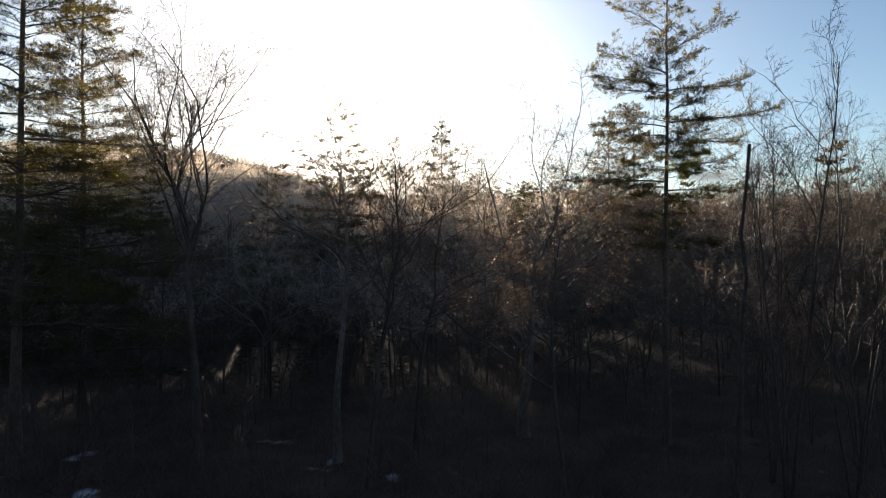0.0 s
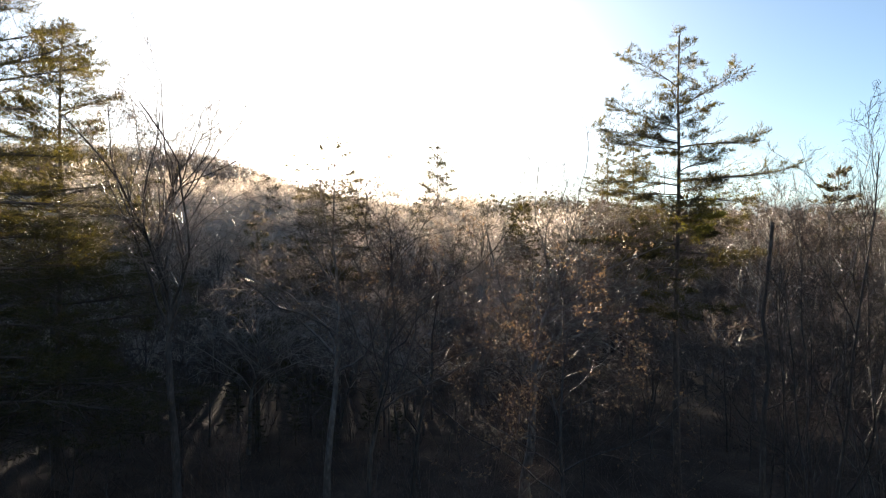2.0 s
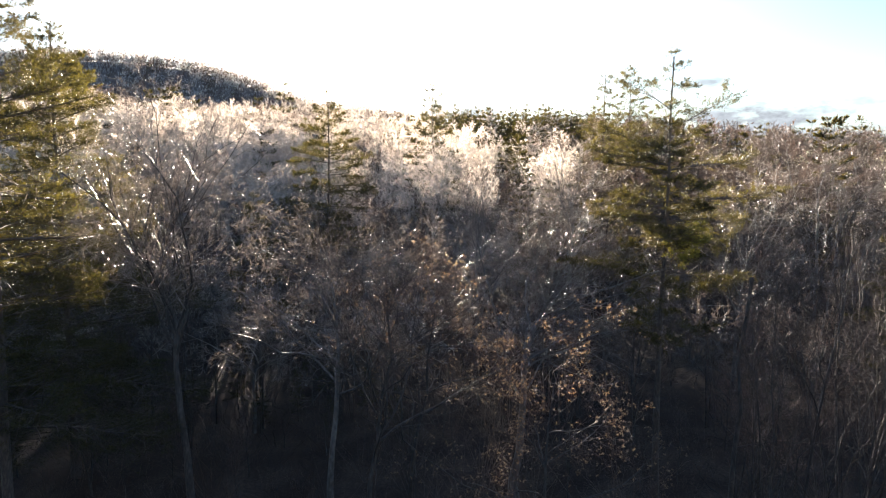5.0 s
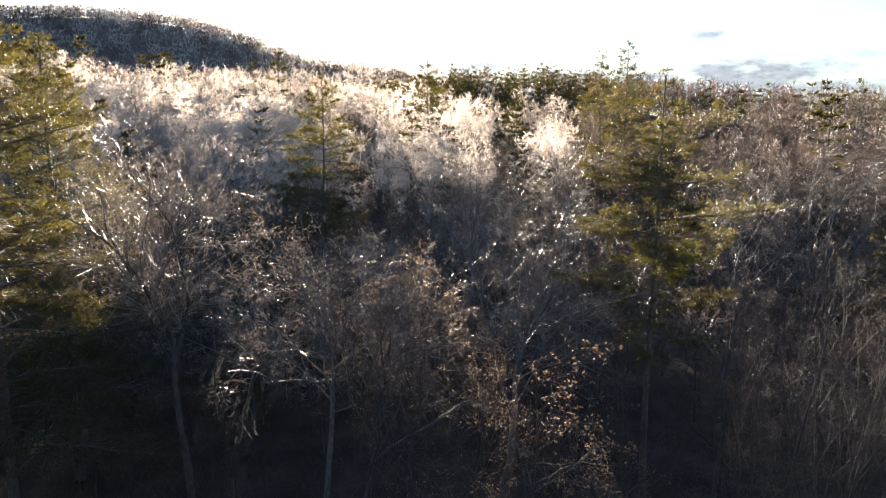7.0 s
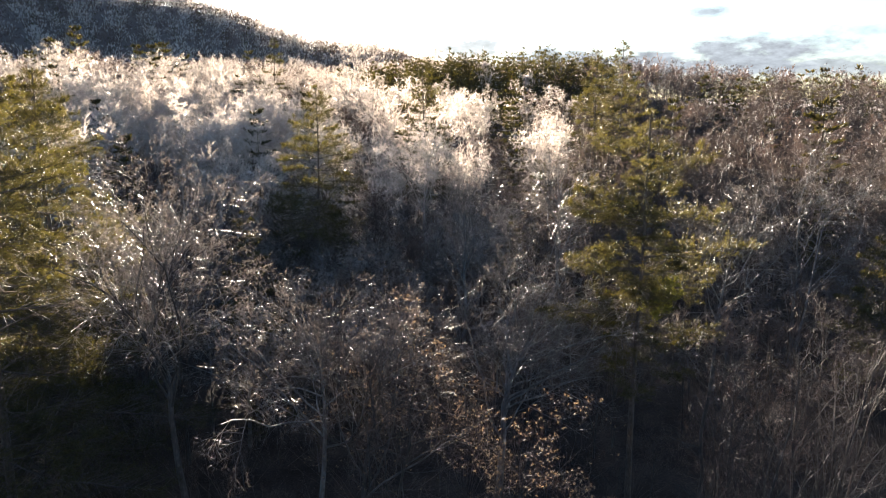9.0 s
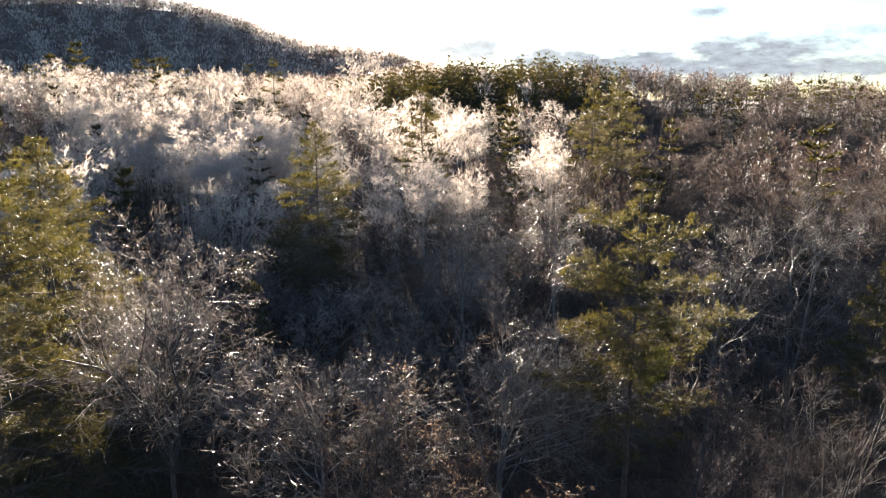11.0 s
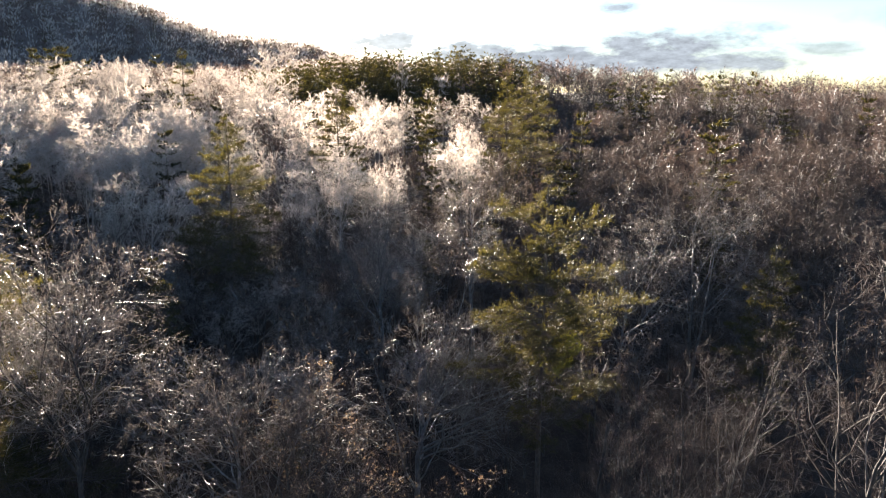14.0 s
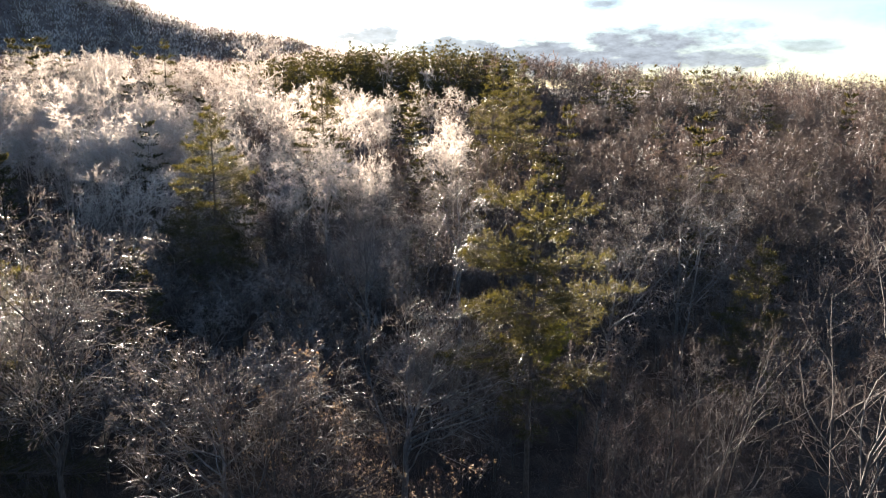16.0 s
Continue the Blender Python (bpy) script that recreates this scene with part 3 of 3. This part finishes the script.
MID_PINE = [pine_tree(61, 20.0, 0.2, 42, 0.2, 4.5, 1), pine_tree(62, 20.0, 0.18, 38, 0.25, 4.1, 1)]
used = set()


def place(kinds, x, y, h, base):
    i = int(rng.integers(len(kinds)))
    m = Matrix.Translation((x, y, height_at(x, y))) @ Matrix.Rotation(float(rng.uniform(0, 6.28)), 4, "Z") @ Matrix.Diagonal((*[h / base * float(rng.uniform(0.9, 1.15))] * 2, h / base, 1))
    first = kinds[i]
    if first.name not in used:
        used.add(first.name)
        first.matrix_basis = m
    else:
        copy_thing(first, m)


def free(x, y, gap):
    return all((x - a) ** 2 + (y - b) ** 2 > gap * gap for a, b in taken)


def half_width(y):
    return 0.72 * y + 6


# near wood
for gy in np.arange(13.5, 46, 3.7):
    for gx in np.arange(-38, 39, 4.0):
        x, y = gx + rng.uniform(-1.6, 1.6), gy + rng.uniform(-1.5, 1.5)
        if abs(x) > half_width(y) or not free(x, y, 1.5):
            continue
        top = np.interp(y, [13, 20, 30, 44], [4.6, 6.6, 8.2, 10.0]) + (1.5 if x > 9 else 0.0)
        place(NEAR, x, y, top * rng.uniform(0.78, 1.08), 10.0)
        taken.append((x, y))
# middle distance
for gy in np.arange(46.5, 83, 5.8):
    for gx in np.arange(-70, 71, 6.0):
        x, y = gx + rng.uniform(-3.2, 3.2), gy + rng.uniform(-3.0, 3.0)
        if abs(x) > half_width(y) or not free(x, y, 3.0):
            continue
        top = np.interp(y, [46, 58, 75, 118], [11.5, 13.0, 15.0, 18.0]) * rng.uniform(0.7, 1.15)
        if rng.random() < 0.09:
            place(MID_PINE, x, y, top * 1.1, 20.0)
        else:
            # darker-twigged trees to the right imitate weaker backlight away from the sun
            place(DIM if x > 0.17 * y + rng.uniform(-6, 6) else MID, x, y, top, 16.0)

# young pines added along the sun's line to keep streaks of sun off the ground
for x, y, h in ((-12.2, 56.0, 7.0), (-13.4, 62.5, 8.0), (-11.2, 70.0, 9.0), (-14.6, 74.0, 9.0), (-15.5, 57.0, 7.5), (-17.5, 66.0, 8.5),
                (-6.5, 44.0, 4.5), (-9.0, 47.0, 5.0), (-4.5, 48.0, 5.0), (-7.5, 50.0, 5.5), (-2.5, 45.0, 4.5), (-11.0, 45.0, 5.0), (-13.5, 49.0, 6.0), (-9.5, 54.0, 6.5)):
    place(MID_PINE, x, y, h, 20.0)

# ---- far woods, past counting ----


def far_bare(rng, counts=(7, 5, 4, 4), width=0.0036):
    """Geometry of one far leafless tree, 1 m high: a stem that forks into a fan of limbs, branches and shoots."""
    P, R, L = stem(rng, 0.6, 0.011, (0, 0), 0.014, 5)
    P[0, 0, 2] = -0.03
    Q, RQ, LQ = sprout(rng, P, R, L, counts[0], rng.uniform(0.35, 0.55), 0.98, rng.uniform(42, 60), rng.uniform(0.6, 0.8), 0.1, 4, 0.12, 0.6, 0.003, even=0.3, slim=0.012)
    B, RB, LB = sprout(rng, Q, RQ, LQ, counts[1], 0.2, 1.0, 54, 0.5, 0.03, 2, 0.1, 0.6, width * 0.5, slim=0.009)
    C, RC, LC = sprout(rng, B, RB, LB, counts[2], 0.2, 1.0, 52, 0.6, 0.02, 2, 0.1, 0.6, width * 0.4, slim=0.007)
    pieces = [tubes(P, R, 4), tubes(Q, RQ, 3), shoots(rng, B, width * 1.3), shoots(rng, C, width)]
    if counts[3]:
        D, RD, LD = sprout(rng, C, RC, LC, counts[3], 0.15, 1.0, 46, 0.75, 0.03, 2, 0.1, 0.6, width * 0.4)
        pieces.append(shoots(rng, D, width))
    v, f = joined(pieces)
    top = float(np.quantile(v[:, 2], 0.98))
    return np.where(v[:, 2:3] > 0, v * np.array([top ** -0.8, top ** -0.8, 1 / top]), v), f


def far_pine(rng, boughs=34, per=12, size=0.03):
    """Geometry of one far pine, 1 m high: flat boughs in loose whorls, each a fan of needle bundles."""
    P, R, L = stem(rng, 1.0, 0.009, (0, 0), 0.004, 3)
    u = np.repeat((np.floor(np.arange(boughs) / 4) * 4 + rng.uniform(0, 1.5, boughs)) / boughs, per)
    a = np.repeat(np.arange(boughs) * 2.4 + rng.uniform(-0.3, 0.3, boughs), per)
    ln = 0.26 * (1 - u * 0.98) ** 0.7 * np.repeat(rng.uniform(0.55, 1.15, boughs), per) + 0.012
    f = rng.uniform(0.2, 1.0, boughs * per)
    side = rng.uniform(-1, 1, boughs * per) * 0.42 * (1.15 - f)
    rise = 0.02 + 0.9 * u ** 3
    out = np.stack([np.cos(a), np.sin(a), rise], 1)
    across = np.stack([-np.sin(a), np.cos(a), 0 * a], 1)
    p = np.stack([0 * a, 0 * a, 0.14 + 0.86 * u], 1) + out * (ln * f)[:, None] + across * (ln * side)[:, None]
    return joined([tubes(P, R, 3), blades(rng, p, out + across * np.sign(side)[:, None] * 0.7 + np.array([0, 0, 0.1]), 2, size, size * 0.3, 0.35)])


def wood(name, make, spots, mat, label, variants=6):
    """One joined object of many trees: spots are (x, y, height)."""
    r = np.random.default_rng(len(name))
    kinds = [make(r) for _ in range(variants)]
    pieces = []
    for x, y, h in spots:
        v, f = kinds[int(r.integers(variants))]
        c, s = math.cos(x * 7.1), math.sin(x * 7.1)
        w = h * r.uniform(0.75, 1.05)
        pieces.append((np.stack([x + w * (c * v[:, 0] - s * v[:, 1]), y + w * (s * v[:, 0] + c * v[:, 1]), height_at(x, y) + h * v[:, 2]], 1), f))
    geo = joined(pieces)
    ob = new(name, mesh_of(name, geo[0], geo[1], mat, False))
    return tagged(ob, label, "woods", kind="stuff")


bare_spots, dim_spots, red_spots, pine_spots = [], [], [], []
r_ = 84.0
while r_ < 520:
    step = 7.2 + r_ * 0.01
    a_ = -37.0
    while a_ < 47:
        a = radians(a_ + rng.uniform(-0.4, 0.4) * math.degrees(step / r_))
        rr = r_ + rng.uniform(-0.45, 0.45) * step
        x, y = rr * math.sin(a), rr * math.cos(a)
        deg = math.degrees(a)
        patch = noise.noise(Vector((x * 0.012, y * 0.012, 3.0)))
        if 195 < rr < 262 and -4 < deg < 13:
            a_ += math.degrees(step / r_)
            continue
        pine = rng.random() < (0.85 if 255 < rr < 470 and -7 < deg < 15 else 0.1 + 0.5 * max(0.0, patch))
        h = rng.uniform(0.62, 1.18) * np.interp(rr, [84, 150, 200, 300], [14.5, 15.0, 17.0, 18.0])
        # twig tone follows the bearing: darker right of the sun, where backlight is weaker
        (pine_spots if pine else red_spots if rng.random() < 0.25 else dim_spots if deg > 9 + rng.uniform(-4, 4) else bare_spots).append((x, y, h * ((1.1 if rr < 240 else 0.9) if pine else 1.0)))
        a_ += math.degrees(step / r_)
    r_ += step
for _ in range(400):
    a, rr = radians(rng.uniform(-6, 14)), rng.uniform(262, 430)
    pine_spots.append((rr * math.sin(a), rr * math.cos(a), rng.uniform(12, 17)))
pine_spots += [(78.0, 180.0, 20.0), (117.0, 223.0, 20.5), (131.0, 221.0, 21.5), (98.0, 218.0, 19.0), (-86.0, 185.0, 23.0), (-91.0, 182.0, 20.0), (-68.0, 193.0, 21.0), (-72.0, 196.0, 20.0), (-64.0, 197.0, 18.0)]
for _ in range(70):
    a, rr = radians(rng.uniform(-26, -11)), rng.uniform(95, 330)
    bare_spots.append((rr * math.sin(a), rr * math.cos(a), rng.uniform(14, 18)))
bare_spots += [(22.2, 161.5, 18.0), (-13.9, 149.0, 27.0), (-6.0, 120.0, 20.0), (1.0, 126.0, 19.0)]


def split(spots, r):
    return [q for q in spots if math.hypot(q[0], q[1]) < r], [q for q in spots if math.hypot(q[0], q[1]) >= r]


(bare_a, bare_b), (red_a, red_b), (pine_a, pine_b) = split(bare_spots, 250), split(red_spots, 250), split(pine_spots, 250)
bare_c, bare_a = split(bare_a, 135)
dim_a, dim_b = split(dim_spots, 250)
# woods towards the sun use twigs lightened for glare, those right of it darkened ones
wood("grey_woods", lambda r: far_bare(r, (8, 7, 6, 6), 0.0038), bare_c, GLARE_TWIG, "grey leafless woods beyond the near trees, lightened for sun glare")
wood("far_leafless_woods", lambda r: far_bare(r, (7, 6, 6, 5), 0.0045), bare_a, GLARE_TWIG, "grey leafless woods covering the far slopes, lightened for sun glare", 10)
wood("far_grey_brown_woods", lambda r: far_bare(r, (7, 6, 6, 5), 0.0038), dim_a, SHADED_TWIG, "grey-brown leafless woods on the far slopes, darkened for shade", 8)
wood("ridge_grey_brown_woods", lambda r: far_bare(r, (7, 6, 6, 0), 0.008), dim_b, SHADED_TWIG, "grey-brown leafless woods along the ridge, darkened for shade")
wood("far_reddish_woods", lambda r: far_bare(r, (7, 6, 5, 5), 0.0045), red_a, RED_TWIG, "reddish leafless woods covering the far slopes")
wood("far_pine_woods", lambda r: far_pine(r, 44, 26, 0.034), pine_a, NEEDLE, "dark green pines scattered through the far woods")
wood("ridge_leafless_woods", lambda r: far_bare(r, (6, 5, 6, 0), 0.013), bare_b, GLARE_TWIG, "grey leafless woods along the ridge, lightened for sun glare")
wood("ridge_reddish_woods", lambda r: far_bare(r, (6, 5, 6, 0), 0.013), red_b, RED_TWIG, "reddish leafless woods along the ridge")
wood("ridge_pine_woods", lambda r: far_pine(r, 26, 9, 0.06), pine_b, NEEDLE, "dark green pine woods along the ridge")

# hillside woods
hb, hp = [], []
for _ in range(5200):
    a = radians(rng.uniform(-40, 12))
    rr = rng.uniform(980, 1230) if rng.random() < 0.55 else rng.uniform(520, 1000)
    (hp if rng.random() < 0.12 else hb).append((rr * math.sin(a), rr * math.cos(a), rng.uniform(13, 19)))


def hill_bare(rng):
    p = np.stack([rng.normal(size=34) * 0.17, rng.normal(size=34) * 0.17, rng.uniform(0.02, 0.85, 34)], 1)
    ax = p * np.array([3, 3, 0]) + np.array([0, 0, 1.0])
    P, R, L = stem(rng, 0.6, 0.01, (0, 0), 0.01, 3)
    return joined([blades(rng, p, ax, 1, 0.2, 0.055, 0.4), tubes(P, R, 3)])


wood("hillside_leafless_woods", hill_bare, hb[::2], RED_TWIG, "reddish leafless woods on the long hill")
# lightened twigs on every second hill tree put haze and glare into the colour
wood("hillside_grey_woods", hill_bare, hb[1::2], GLARE_TWIG, "grey leafless woods on the long hill, lightened for haze and glare")
wood("hillside_pine_woods", lambda r: far_pine(r, 12, 4, 0.09), hp, NEEDLE, "scattered pines on the long hill")

# young trees between the tall ones, added to block low sun and darken the ground
spots = []
gy = 45.0
while gy < 128:
    gx = -half_width(gy)
    while gx < half_width(gy):
        x, y = gx + rng.uniform(-1.6, 1.6), gy + rng.uniform(-1.6, 1.6)
        if free(x, y, 1.5):
            spots.append((x, y, rng.uniform(4.5, 10.0)))
        gx += 4.6
    gy += 4.6
wood("young_woods", lambda r: far_bare(r, (7, 5, 4, 3), 0.009), spots, TWIG, "young leafless trees filling the gaps between the tall ones", 8)

# unseen woods added beside and behind the camera to cut sky light on the near trees
spots_b, spots_p = [], []
for _ in range(300):
    a, rr = radians(rng.uniform(72, 288)), rng.uniform(16, 75)
    (spots_p if rng.random() < 0.45 else spots_b).append((rr * math.sin(a), rr * math.cos(a), rng.uniform(14, 23)))
wood("clearing_edge_leafless_woods", lambda r: far_bare(r, (6, 5, 4, 2), 0.006), spots_b, TWIG, "unseen leafless woods added behind the camera to block sky light")
wood("clearing_edge_pine_woods", lambda r: far_pine(r, 24, 8, 0.06), spots_p, NEEDLE, "unseen dark pines added behind the camera to block sky light")

# undergrowth: thin brush stems between the trees


def brush(rng):
    p = np.stack([rng.normal(size=7) * 0.25, rng.normal(size=7) * 0.25, np.zeros(7)], 1)
    Q = np.stack([p, p * 2.2 + np.array([0, 0, 0.55]), p * 3.4 + rng.normal(size=(7, 3)) * 0.15 + np.array([0, 0, 1.0])], 1)
    R = np.tile([0.006, 0.004, 0.002], (7, 1))
    B, RB, LB = sprout(rng, Q, R, np.full(7, 1.0), 7, 0.3, 1.0, 45, 0.35, 0.1, 2)
    return joined([tubes(Q, R, 3), shoots(rng, B, 0.007)])


spots = []
while len(spots) < 480:
    y = rng.uniform(9, 62)
    x = rng.uniform(-1, 1) * half_width(y)
    spots.append((x, y, rng.uniform(1.2, 2.6)))
# taller brush farther back, added to stop low sun under the crowns
while len(spots) < 640:
    y = rng.uniform(44, 150)
    x = rng.uniform(-1, 1) * half_width(y)
    spots.append((x, y, rng.uniform(2.2, 4.2)))
wood("undergrowth", brush, spots, RED_TWIG, "thin leafless brush on the forest floor")

# two low pines added to block a strip of sunlight on the ground
for x, y, h in ((-18.9, 70.5, 9.0), (-20.6, 76.0, 9.5)):
    place(MID_PINE, x, y, h, 20.0)
